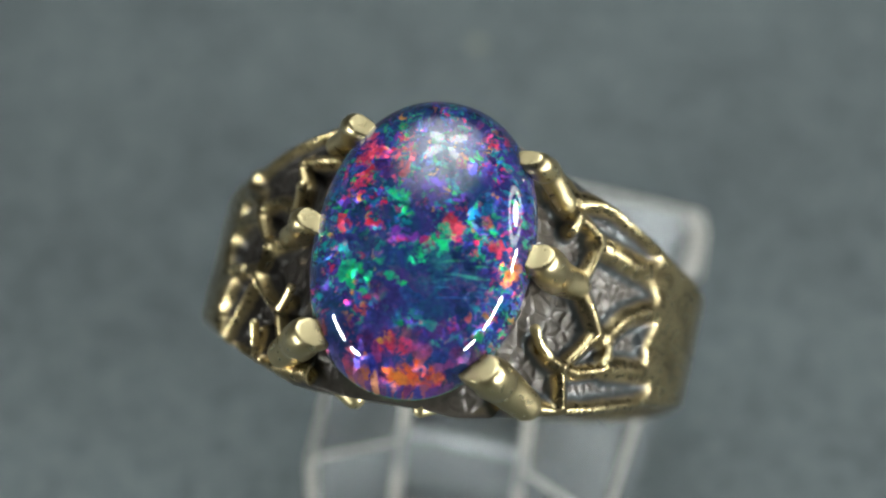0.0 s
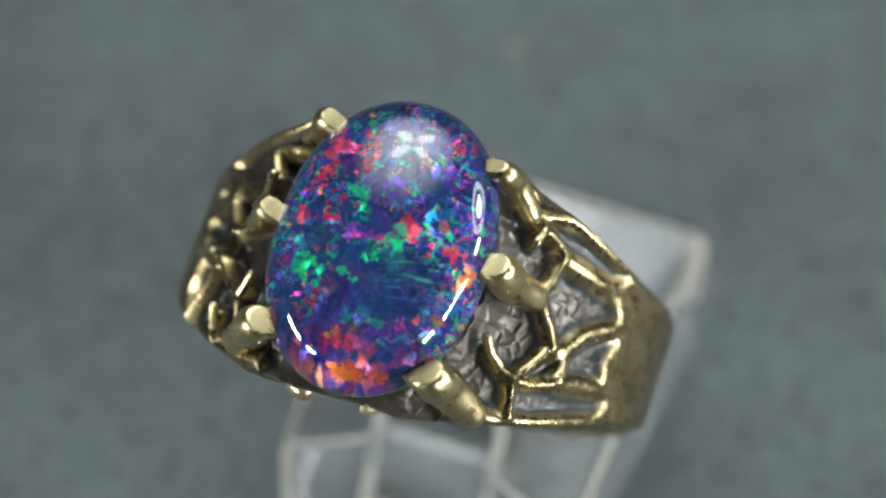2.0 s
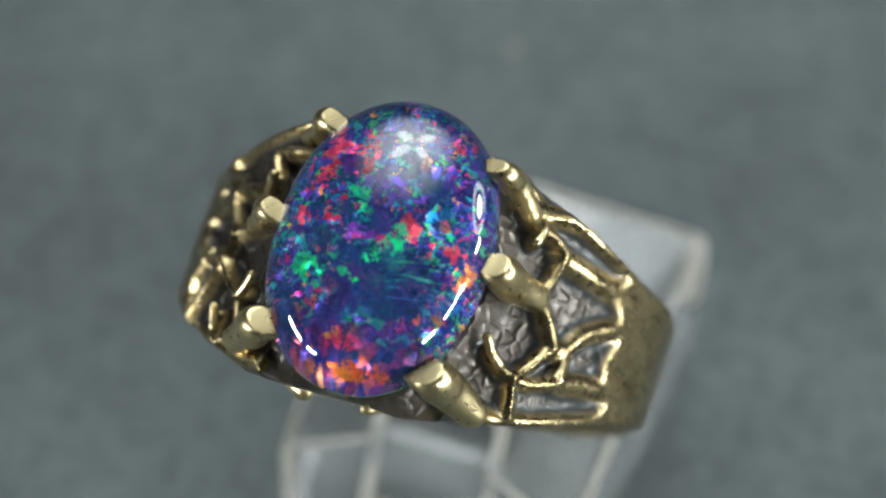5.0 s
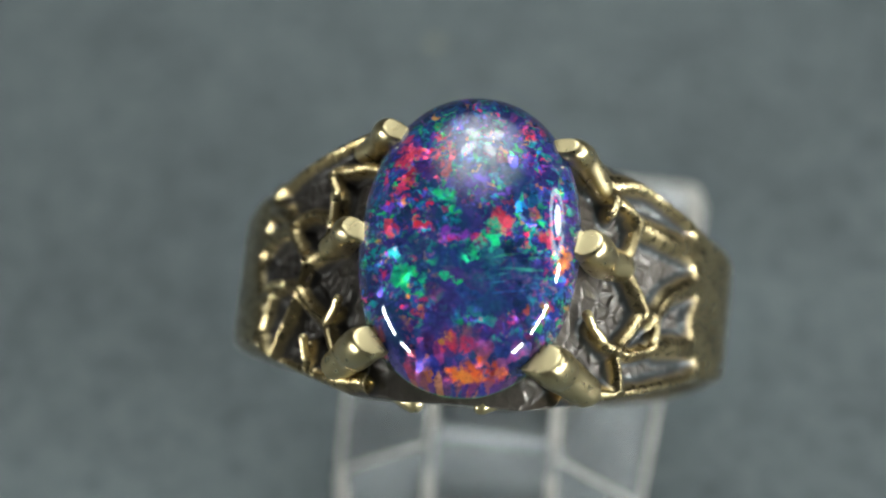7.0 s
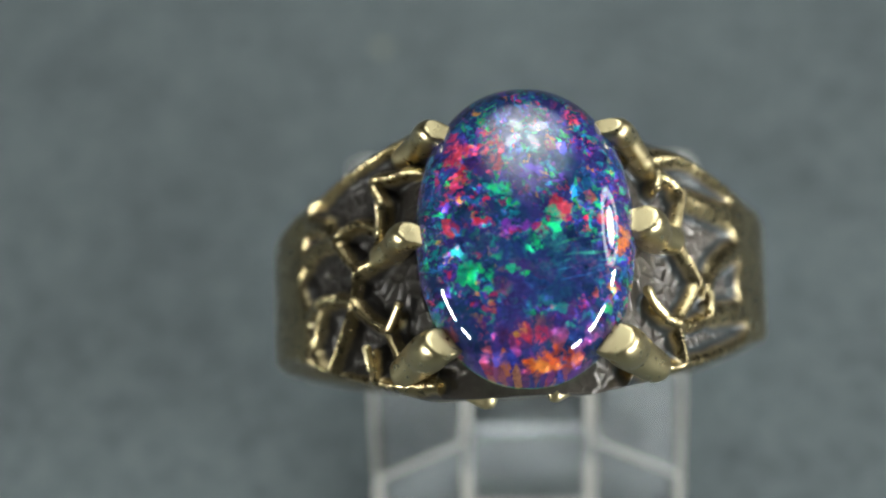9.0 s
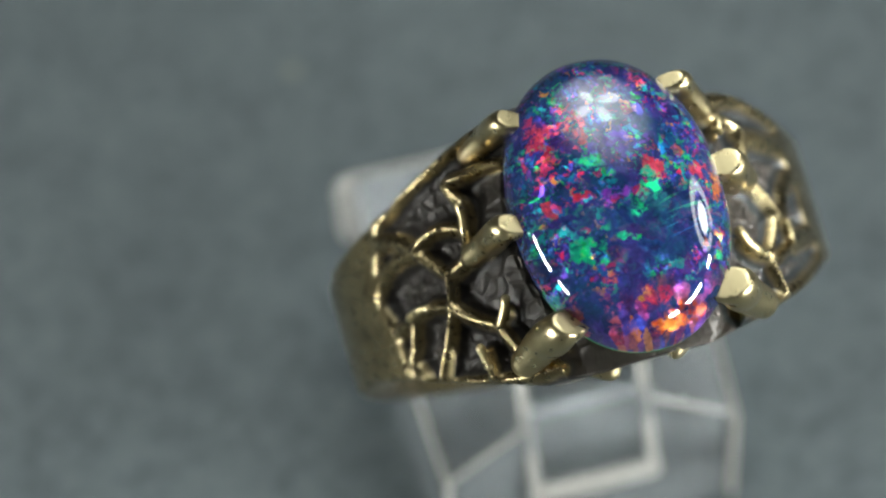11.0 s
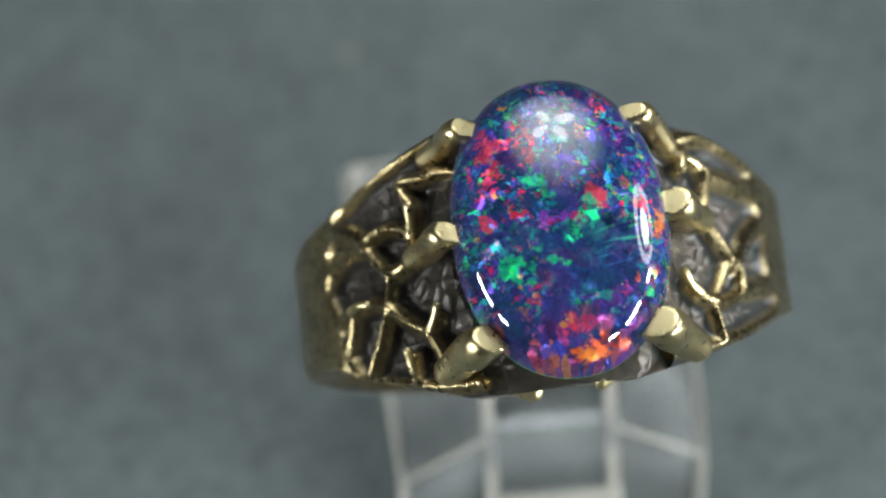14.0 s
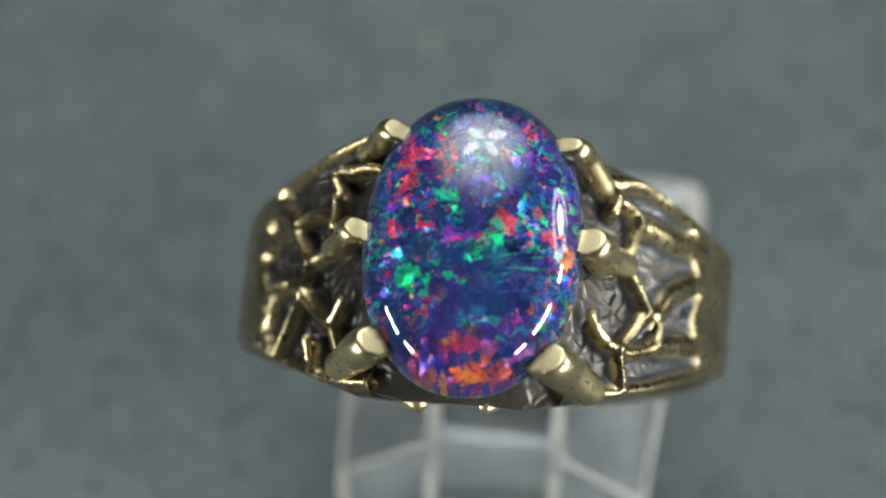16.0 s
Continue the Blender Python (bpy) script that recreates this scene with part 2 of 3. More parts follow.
    colour = m.mix(1.0, colour, m.ramp(m.noise(p, 5.0, 4, 0.7).outputs[0], [(0.30, (0.60, 0.60, 0.62)), (0.46, (0.97, 0.97, 0.97)), (0.65, (1.0, 1.0, 1.0))]), "MULTIPLY")
    gaps = m.noise(warped(p, 1.0, 0.8), 1.7, 5, 0.7).outputs[0]
    colour = m.mix(1.0, colour, m.ramp(gaps, [(0.32, (0.48, 0.48, 0.54)), (0.48, (1.0, 1.0, 1.0))]), "MULTIPLY")
    # green-lit line of the lower girdle, its light painted as colour
    zz = xyz.outputs[2]
    rim = m.math("MULTIPLY", m.grey(zz, GIRDLE - 0.05, GIRDLE + 0.22, 1.0, 0.0), m.grey(v, -3.0, -5.0))
    colour = m.mix(m.math("MULTIPLY", rim, 0.9), colour, (0.10, 0.60, 0.14))

    # each flake reflects at its own tilt
    geo = m.n("ShaderNodeNewGeometry")
    rnd = vec("SUBTRACT", small.outputs["Color"], (0.5, 0.5, 0.5))
    rnd2 = vec("MULTIPLY_ADD", vec("SUBTRACT", large.outputs["Color"], (0.5, 0.5, 0.5)), (0.7, 0.7, 0.7), rnd)
    tilt = vec("NORMALIZE", vec("MULTIPLY_ADD", rnd2, (0.75, 0.75, 0.75), geo.outputs["Normal"]), None)
    scratch = m.noise(p, 1.2, 2).outputs[0]
    m.set(base_color=colour, metallic=m.math("MULTIPLY", lively, 0.70), roughness=0.34, specular_ior_level=0.0, normal=tilt, coat_weight=1.0,
          coat_roughness=m.grey(scratch, 0.4, 0.7, 0.012, 0.03), coat_ior=1.68)
    m.link(geo.outputs["Normal"], m.b.inputs["Coat Normal"])
    return m.m


def acrylic_material(name, low, high):
    m = Mat(name)
    p = m.coords()
    haze = m.noise(p, 0.35, 4).outputs[0]
    m.set(base_color=(0.93, 0.95, 0.96), transmission_weight=m.grey(haze, 0.35, 0.65, high, low), ior=1.49, roughness=m.grey(haze, 0.35, 0.7, 0.05, 0.22))
    return m.m


def frosted_material():
    """Saw-cut acrylic edge: milky, slightly warm."""
    m = Mat("frosted_acrylic_edge")
    p = m.coords()
    m.set(base_color=m.mix(m.grey(m.noise(p, 1.5, 4).outputs[0], 0.35, 0.65), (0.56, 0.52, 0.46), (0.74, 0.71, 0.66)),
          transmission_weight=0.5, ior=1.49, roughness=0.5)
    return m.m


def slate_material():
    m = Mat("grey_slate_card")
    p = m.coords()
    big = m.noise(p, 0.09, 6, 0.65, 0.6).outputs[0]
    mid = m.noise(p, 0.42, 5, 0.66, 0.3).outputs[0]
    fine = m.noise(p, 2.5, 4).outputs[0]
    col = m.mix(m.grey(big, 0.36, 0.66), (0.066, 0.077, 0.0785), (0.094, 0.108, 0.1095))
    col = m.mix(m.grey(mid, 0.44, 0.64, 0.0, 0.35), col, (0.118, 0.134, 0.1345))
    col = m.mix(m.grey(mid, 0.30, 0.45, 0.40, 0.0), col, (0.050, 0.058, 0.061))
    col = m.mix(m.grey(m.noise(p, 1.1, 4, 0.6).outputs[0], 0.42, 0.62, 0.0, 0.5), col, (0.128, 0.144, 0.146))
    col = m.mix(m.grey(m.noise(p, 0.8, 4, 0.6, 0.5).outputs[0], 0.50, 0.64, 0.0, 0.55), col, (0.048, 0.056, 0.060))
    m.set(base_color=col, roughness=m.grey(fine, 0.3, 0.7, 0.6, 0.85), specular_ior_level=0.12,
          normal=m.bump(m.math("ADD", mid, m.math("MULTIPLY", fine, 0.4)), 0.4, 0.0004))
    return m.m


def plain_material(name, a, b, scale, rough=0.7, metallic=0.0):
    m = Mat(name)
    p = m.coords()
    m.set(base_color=m.mix(m.grey(m.noise(p, scale, 5).outputs[0], 0.35, 0.65), a, b), roughness=rough, metallic=metallic,
          normal=m.bump(m.noise(p, scale * 8, 3).outputs[0], 0.2, 0.0003))
    return m.m


def glow_material(name, colour, strength, fade=0.0):
    """A glowing diffuser; fade: millimetres from its middle over which it dims."""
    m = Mat(name)
    m.set(base_color=(0.8, 0.8, 0.8), emission_color=colour, emission_strength=strength)
    if fade:
        p = m.coords()
        x = m.n("ShaderNodeVectorMath", operation="LENGTH")
        m.link(p, x.inputs[0])
        xyz = m.n("ShaderNodeSeparateXYZ")
        m.link(p, xyz.inputs[0])
        turn = m.n("ShaderNodeCombineXYZ")
        m.put(turn.inputs[0], m.math("MULTIPLY", m.math("ARCTAN2", xyz.outputs[1], xyz.outputs[0]), 5.0))
        m.put(turn.inputs[1], m.math("MULTIPLY", x.outputs["Value"], 0.004))
        folds = m.grey(m.noise(turn.outputs[0], 1.6, 3).outputs[0], 0.36, 0.64, 0.55, 1.25)
        glow = m.math("POWER", m.grey(x.outputs["Value"], 0.0, fade, 1.0, 0.03), 0.85)
        m.put(m.b.inputs["Emission Strength"], m.math("MULTIPLY", m.math("MULTIPLY", glow, folds), strength))
    return m.m


BAND = band_material()
OPAL = opal_material()
# block's milky white stands in for light reflected on its faces
ACRYLIC = acrylic_material("hazed_acrylic", 0.80, 0.92)
CLEAR = acrylic_material("clear_acrylic", 0.95, 1.0)
FROSTED = frosted_material()
SLATE = slate_material()
BLACK_PLASTIC = plain_material("black_plastic", (0.02, 0.02, 0.022), (0.035, 0.035, 0.037), 0.05, 0.45)
TABLE = plain_material("dark_table", (0.05, 0.05, 0.052), (0.075, 0.075, 0.078), 0.02, 0.6)
WALL = plain_material("grey_wall_paint", (0.16, 0.165, 0.17), (0.20, 0.205, 0.21), 0.004, 0.9)
LINT = plain_material("pale_lint", (0.125, 0.135, 0.115), (0.15, 0.155, 0.13), 1.0, 0.9)
LAMP_SOFT = glow_material("lamp_diffuser", (0.89, 0.98, 1.0), 6.9, 420.0)
LAMP_BULB = glow_material("lamp_bulb", (0.95, 1.0, 0.99), 10.5)
LAMP_SIDE = glow_material("side_lamp_diffuser", (0.92, 0.99, 1.0), 15.0)
LAMP_RING = glow_material("side_lamp_rim", (0.95, 0.99, 1.0), 5.5)
LED_WEST = glow_material("led_strip_dim", (0.92, 1.0, 1.0), 165.0)
LED = glow_material("led_strip", (0.92, 1.0, 1.0), 195.0)

# ---------------------------------------------------------------- helpers for meshes


def mesh_from(name, verts, faces, mat, smooth=True, scale=MM):
    me = bpy.data.meshes.new(name)
    me.from_pydata([tuple(c * scale for c in co) for co in verts], [], faces)
    me.materials.append(mat)
    if smooth:
        me.polygons.foreach_set("use_smooth", [True] * len(me.polygons))
    me.update()
    return me


def part(name, me, parent, label=""):
    ob = new(name, me)
    ob.parent = parent
    return tagged(ob, label=label) if label else ob


def empty(name, m):
    ob = new(name)
    ob.empty_display_size = 0.005
    ob.matrix_world = m
    return ob


def catmull(points, steps=6):
    pts = [np.array(p, float) for p in points]
    pts = [2 * pts[0] - pts[1]] + pts + [2 * pts[-1] - pts[-2]]
    out = []
    for i in range(1, len(pts) - 2):
        a, b, c, d = pts[i - 1:i + 3]
        for k in range(steps):
            t = k / steps
            out.append(0.5 * (2 * b + (c - a) * t + (2 * a - 5 * b + 4 * c - d) * t * t + (3 * b - a - 3 * c + d) * t ** 3))
    out.append(pts[-2])
    return out


def tube(points, radii, sides=12, steps=6, wobble=0.06, flat_end=False):
    """Vertices and faces of a rounded, slightly uneven rod along a smooth line; radii go with the points."""
    line = catmull([(*p, r) for p, r in zip(points, radii)], steps)
    cen = [c[:3] for c in line]
    rad = [max(c[3], 0.05) for c in line]
    # round the ends
    d0, d1 = cen[0] - cen[1], cen[-1] - cen[-2]
    d0, d1 = d0 / np.linalg.norm(d0), d1 / np.linalg.norm(d1)
    k0 = 0.20 if flat_end else 0.75
    cen = [cen[0] + d0 * rad[0] * k0, cen[0] + d0 * rad[0] * k0 * 0.80] + cen + [cen[-1] + d1 * rad[-1] * 0.55, cen[-1] + d1 * rad[-1] * 0.75]
    rad = [rad[0] * (0.80 if flat_end else 0.25), rad[0] * (0.90 if flat_end else 0.66)] + rad + [rad[-1] * 0.66, rad[-1] * 0.25]
    verts, faces = [], []
    side = None
    for i, c in enumerate(cen):
        d = cen[min(i + 1, len(cen) - 1)] - cen[max(i - 1, 0)]
        d = d / np.linalg.norm(d)
        if side is None:
            side = np.cross(d, (0.3, 0.2, 1.0))
        side = side - d * (side @ d)
        side = side / np.linalg.norm(side)
        up = np.cross(d, side)
        for j in range(sides):
            a = 2 * math.pi * j / sides
            way = side * math.cos(a) + up * math.sin(a)
            p = c + way * rad[i]
            p = p + way * rad[i] * wobble * 2 * noise.noise(Vector(p * 1.3))
            verts.append(tuple(p))
    for i in range(len(cen) - 1):
        for j in range(sides):
            k = (j + 1) % sides
            faces.append((i * sides + j, i * sides + k, (i + 1) * sides + k, (i + 1) * sides + j))
    faces.append(tuple(reversed(range(sides))))
    faces.append(tuple(range((len(cen) - 1) * sides, len(cen) * sides)))
    return verts, faces


def bevelled_box(w, d, h, bev, seg=2):
    bm = bmesh.new()
    bmesh.ops.create_cube(bm, size=1.0, matrix=Matrix.Diagonal((w, d, h, 1)))
    bmesh.ops.bevel(bm, geom=bm.edges[:], offset=bev, segments=seg, affect="EDGES", profile=0.5)
    return bm


def bm_mesh(name, bm, mat, smooth=False, scale=MM):
    bmesh.ops.scale(bm, vec=(scale, scale, scale), verts=bm.verts)
    me = bpy.data.meshes.new(name)
    bm.to_mesh(me)
    bm.free()
    me.materials.append(mat)
    if smooth:
        me.polygons.foreach_set("use_smooth", [True] * len(me.polygons))
    return me


# ---------------------------------------------------------------- the setting: room, table, turntable
def build_room():
    w, h, low = 0.9, 1.1, -0.06
    for name, size, at in (("wall_north", (2 * w, 0.03, h), (0, w, low + h / 2)), ("wall_south", (2 * w, 0.03, h), (0, -w, low + h / 2)),
                           ("wall_east", (0.03, 2 * w, h), (w + 0.02, 0, low + h / 2)), ("wall_west", (0.03, 2 * w, h), (-w - 0.02, 0, low + h / 2)),
                           ("ceiling", (2 * w + 0.1, 2 * w + 0.1, 0.03), (0, 0, low + h + 0.02))):
        bm = bevelled_box(*size, 0.003)
        ob = new(name, bm_mesh(name, bm, WALL, scale=1.0))
        ob.location = at
        tagged(ob, label="plain dark grey painted " + name.split("_")[0], category=name.split("_")[0], kind="structure")
    bm = bevelled_box(1.9, 1.9, 0.04, 0.004)
    ob = new("table_top", bm_mesh("table_top", bm, TABLE, scale=1.0))
    ob.location = (0, 0, low + 0.01)
    tagged(ob, label="dark matt table top under the turntable", category="table", kind="structure")


def lathe(profile, sides=96):
    verts, faces = [], []
    for r, z in profile:
        for j in range(sides):
            a = 2 * math.pi * j / sides
            verts.append((r * math.cos(a), r * math.sin(a), z))
    for i in range(len(profile) - 1):
        for j in range(sides):
            k = (j + 1) % sides
            faces.append((i * sides + j, i * sides + k, (i + 1) * sides + k, (i + 1) * sides + j))
    faces.append(tuple(range((len(profile) - 1) * sides, len(profile) * sides)))
    faces.append(tuple(reversed(range(sides))))
    return verts, faces


def build_turntable():
    t = empty("turntable", pose(0, 0, -0.030))
    tagged(t, label="round motorised turntable covered with mottled grey slate card", category="turntable")
    part("foot", mesh_from("foot", *lathe([(70, 0), (74, 2), (74, 14), (70, 16)]), BLACK_PLASTIC, False), t, "black plastic foot")
    part("platter", mesh_from("platter", *lathe([(96, 17), (98, 18), (98, 25), (97, 26)]), BLACK_PLASTIC, False), t, "black plastic platter")
    part("card_top", mesh_from("card_top", *lathe([(96.5, 26.5), (97, 27), (97, 29.6), (96.6, 30)]), SLATE, False), t, "mottled grey slate card")
    return t


# ---------------------------------------------------------------- the ring
# In the ring's own space, in millimetres: x across the finger hole, y along the stone, z out through the stone.
RING_U, RING_V, RING_N = (0.98905, -0.13961, -0.04777), (0.14745, 0.92301, 0.35540), (-0.00553, -0.35856, 0.93349)
RING_AT = (1.51 * MM, -17.90 * MM, 35.5 * MM)
CU, CN, RR = 0.3, -13.1, 11.75


def ring_matrix():
    m = Matrix((RING_U, RING_V, RING_N)).transposed().to_4x4()
    m.translation = RING_AT
    return m


def edge(phi):
    """Limits of the band across its width at an angle in degrees from the stone."""
    right = [(0, 6.5, -7.0), (15, 6.3, -6.95), (30, 5.5, -6.3), (50, 4.5, -5.0), (70, 3.8, -3.5), (90, 3.5, -2.4), (105, 3.3, -2.0), (135, 2.7, -2.2), (180, 2.4, -2.4)]
    left = [(0, 6.5, -7.0), (15, 6.4, -7.1), (30, 5.9, -6.9), (50, 4.8, -5.6), (70, 3.9, -4.2), (90, 3.4, -3.1), (105, 2.9, -2.9), (135, 2.6, -2.5), (180, 2.4, -2.4)]
    tab = right if phi >= 0 else left
    a = [x[0] for x in tab]
    return float(np.interp(abs(phi), a, [x[1] for x in tab])), float(np.interp(abs(phi), a, [x[2] for x in tab]))


def at(phi, v, h=0.0):
    a = radians(phi)
    full = (0, 0, -0.30, -0.25, 0.05, 0.50, 0.85, 0.9, 0.6) if phi >= 0 else (0, 0, -0.30, -0.60, -0.72, -0.35, 0.52, 1.0, 0.7)
    h += float(np.interp(abs(phi), (0, 18, 28, 58, 72, 83, 105, 140, 180), full))
    return np.array((CU + (RR + h) * math.sin(a), v, CN + (RR + h) * math.cos(a)))


# ridges of the cast network: nodes (phi, v), radius, height of the crest over the shank
RIDGES = [
    # right shoulder
    ([(24.5, 4.5), (28.5, 3.95), (32.1, 3.70)], 0.30, 0.35),
    ([(31.6, 3.72), (32.2, 3.3), (31.3, 2.9)], 0.20, 0.25),
    ([(32.1, 3.70), (36.9, 3.35), (39.8, 2.83), (38.9, 1.47), (36.8, 0.70)], 0.20, 0.22),
    ([(39.8, 2.83), (45.5, 2.72), (52.8, 2.60), (60.7, 2.60), (67.0, 2.70)], 0.40, 0.05),
    ([(33.0, 0.62), (37.0, 0.45), (40.6, -0.2), (43.2, -0.75), (44.9, -1.30)], 0.30, 0.25),
    ([(44.9, -1.30), (42.0, -2.17), (37.1, -3.45)], 0.19, 0.22),
    ([(37.1, -3.45), (38.6, -4.37), (39.4, -5.24)], 0.24, 0.15),
    ([(29.6, -2.75), (32.6, -3.22), (37.1, -3.45)], 0.20, 0.32),
    ([(44.9, -1.30), (49.1, -1.33), (53.3, -0.30), (61.2, 0.75), (69.3, 1.40)], 0.36, 0.06),
    ([(49.1, -1.33), (50.6, -1.98), (51.2, -2.60), (59.2, -2.25), (68.1, -1.85)], 0.38, 0.04),
    ([(37.1, -3.45), (41.8, -3.42), (46.8, -3.06), (51.2, -2.60)], 0.18, -0.05),
    ([(29.0, 4.35), (33.5, 4.42), (38.3, 4.62), (44.5, 4.60), (54.0, 4.20), (65.0, 3.70)], 0.30, 0.10),
    ([(21.5, 5.9), (26.0, 5.3), (30.5, 4.5)], 0.28, -0.10),
    ([(24.1, -5.55), (34.5, -5.72), (42.3, -5.50), (57.8, -4.40), (72.0, -3.30)], 0.44, 0.06),
    # left shoulder
    ([(-34.0, 0.0), (-39.0, -0.1), (-45.8, -0.42)], 0.30, 0.12),
    ([(-39.0, -0.05), (-37.5, 1.1), (-36.3, 2.26)], 0.25, 0.30),
    ([(-36.3, 2.26), (-39.8, 3.65), (-33.6, 3.76), (-29.2, 3.81), (-24.5, 3.62)], 0.20, 0.22),
    ([(-45.8, -0.42), (-46.9, -1.45), (-48.9, -2.50), (-52.5, -3.67), (-57.0, -4.9)], 0.19, 0.18),
    ([(-45.8, -0.42), (-49.2, 0.15), (-53.8, 1.34), (-48.4, 1.86), (-42.5, 1.70), (-38.5, 1.30)], 0.19, 0.14),
    ([(-53.8, 1.34), (-58.1, 2.0), (-64.5, 2.5), (-71.0, 2.9)], 0.30, 0.06),
    ([(-53.8, 1.34), (-65.8, 1.45), (-74.0, 0.95), (-77.0, -0.07), (-74.0, -1.27)], 0.26, 0.02),
    ([(-47.4, -1.9), (-50.7, -1.66), (-55.3, -1.40), (-60.9, -1.52), (-70.0, -1.60)], 0.20, 0.10),
    ([(-61.7, -1.53), (-64.5, -2.48), (-67.5, -3.46), (-64.0, -4.6)], 0.26, 0.04),
    ([(-47.4, -1.9), (-44.6, -2.50), (-39.3, -3.23), (-35.6, -3.68)], 0.20, 0.16),
    ([(-33.2, -3.1), (-35.6, -3.68), (-34.0, -4.63), (-31.8, -5.42), (-28.3, -5.77)], 0.20, 0.20),
    ([(-41.6, -4.6), (-41.7, -5.0), (-41.7, -5.75)], 0.18, 0.05),
    ([(-24.0, 5.9), (-32.0, 5.55), (-42.0, 5.0), (-54.9, 4.35), (-64.9, 3.85), (-73.0, 3.4)], 0.22, -0.30),
    ([(-24.0, -6.45), (-33.0, -6.35), (-41.0, -6.10), (-56.5, -5.30), (-70.0, -4.5)], 0.24, -0.22),
]
# short free stubs with rounded tips: nodes (phi, v, height), radius
STUBS = [
    ([(26.9, -2.22, 0.50), (29.0, -2.75, 0.40), (32.6, -3.22, 0.20)], 0.27),
    ([(-31.4, -2.62, 0.45), (-33.0, -3.12, 0.28), (-35.2, -3.60, 0.08)], 0.24),
    ([(-41.5, -4.35, 0.30), (-41.6, -4.75, 0.15), (-41.7, -5.3, -0.10)], 0.24),
    ([(-36.1, 2.45, 0.40), (-36.6, 1.75, 0.28), (-37.5, 1.0, 0.10)], 0.27),
    ([(-61.5, -1.45, 0.18), (-57.5, -1.35, 0.16), (-54.5, -1.45, 0.0)], 0.22),
    ([(31.2, 2.85, 0.32), (32.0, 3.3, 0.28), (32.1, 3.7, 0.2)], 0.22),
    ([(48.4, -2.62, 0.10), (49.0, -2.2, 0.12), (49.3, -1.7, 0.05)], 0.20),
]

# prongs: the tip's place, then nodes (phi, v, height) down to the band
PRONGS = [
    ((3.78, 4.95, 0.10), [(21.5, 4.9, 0.80), (28.5, 3.95, 0.20)], 0.62),
    ((5.02, 0.48, -0.05), [(29.0, 0.45, 0.62), (36.5, 0.5, 0.02)], 0.88),
    ((3.62, -5.20, 0.05), [(22, -5.25, 0.5), (31.0, -5.7, -0.15)], 0.96),
    ((-3.80, 4.78, 0.05), [(-25.5, 5.0, 0.10), (-33, 4.7, -0.6)], 0.66),
    ((-5.08, -0.08, -0.05), [(-31.5, 0.1, 0.60), (-38, -0.05, 0.0)], 0.70),
    ((-3.72, -5.15, -0.05), [(-26, -5.3, 0.4), (-33, -5.7, -0.35)], 0.90),
]


def recess_limit(phi, v):
    """1 inside the pebbled recesses of the shoulders, 0 on the smooth shank."""
    if phi >= 0:
        end = 66 + 2.0 * math.sin(v * 1.9) - 0.8 * v
    else:
        end = 72 + 5.0 * math.exp(-((v - 0.2) / 1.4) ** 2) - 4.0 * max(0.0, (v - 1.8) / 2)
    x = (end - abs(phi)) / 5.0
    x = min(max(x, 0.0), 1.0)
    return x * x * (3 - 2 * x)


def honeycomb(x, y, size, seed):
    """Distance to the border of jittered cells, 0 on the border and up to about 1 inside."""
    rng = np.random.RandomState(seed)
    jit = rng.uniform(0.12, 0.88, (64, 64, 2))
    gx, gy = x / size + 20.0, y / size + 20.0
    ix, iy = np.floor(gx).astype(int), np.floor(gy).astype(int)
    first, second = np.full(x.shape, 9.0), np.full(x.shape, 9.0)
    for a in (-1, 0, 1):
        for b in (-1, 0, 1):
            c = jit[(ix + a) % 64, (iy + b) % 64]
            d = np.hypot(ix + a + c[..., 0] - gx, iy + b + c[..., 1] - gy)
            second = np.minimum(second, np.maximum(first, d))
            first = np.minimum(first, d)
    return second - first


def smooth(x, a, b):
    t = np.clip((x - a) / (b - a), 0.0, 1.0)
    return t * t * (3 - 2 * t)


def soft_noise(x, y, size, seed):
    """Smooth value noise in -1..1."""
    g = np.random.RandomState(seed).uniform(-1, 1, (64, 64))
    gx, gy = x / size + 20.0, y / size + 20.0
    ix, iy = np.floor(gx).astype(int), np.floor(gy).astype(int)
    fx, fy = smooth(gx - ix, 0, 1), smooth(gy - iy, 0, 1)
    top = g[ix % 64, iy % 64] * (1 - fx) + g[(ix + 1) % 64, iy % 64] * fx
    low = g[ix % 64, (iy + 1) % 64] * (1 - fx) + g[(ix + 1) % 64, (iy + 1) % 64] * fx
    return top * (1 - fy) + low * fy


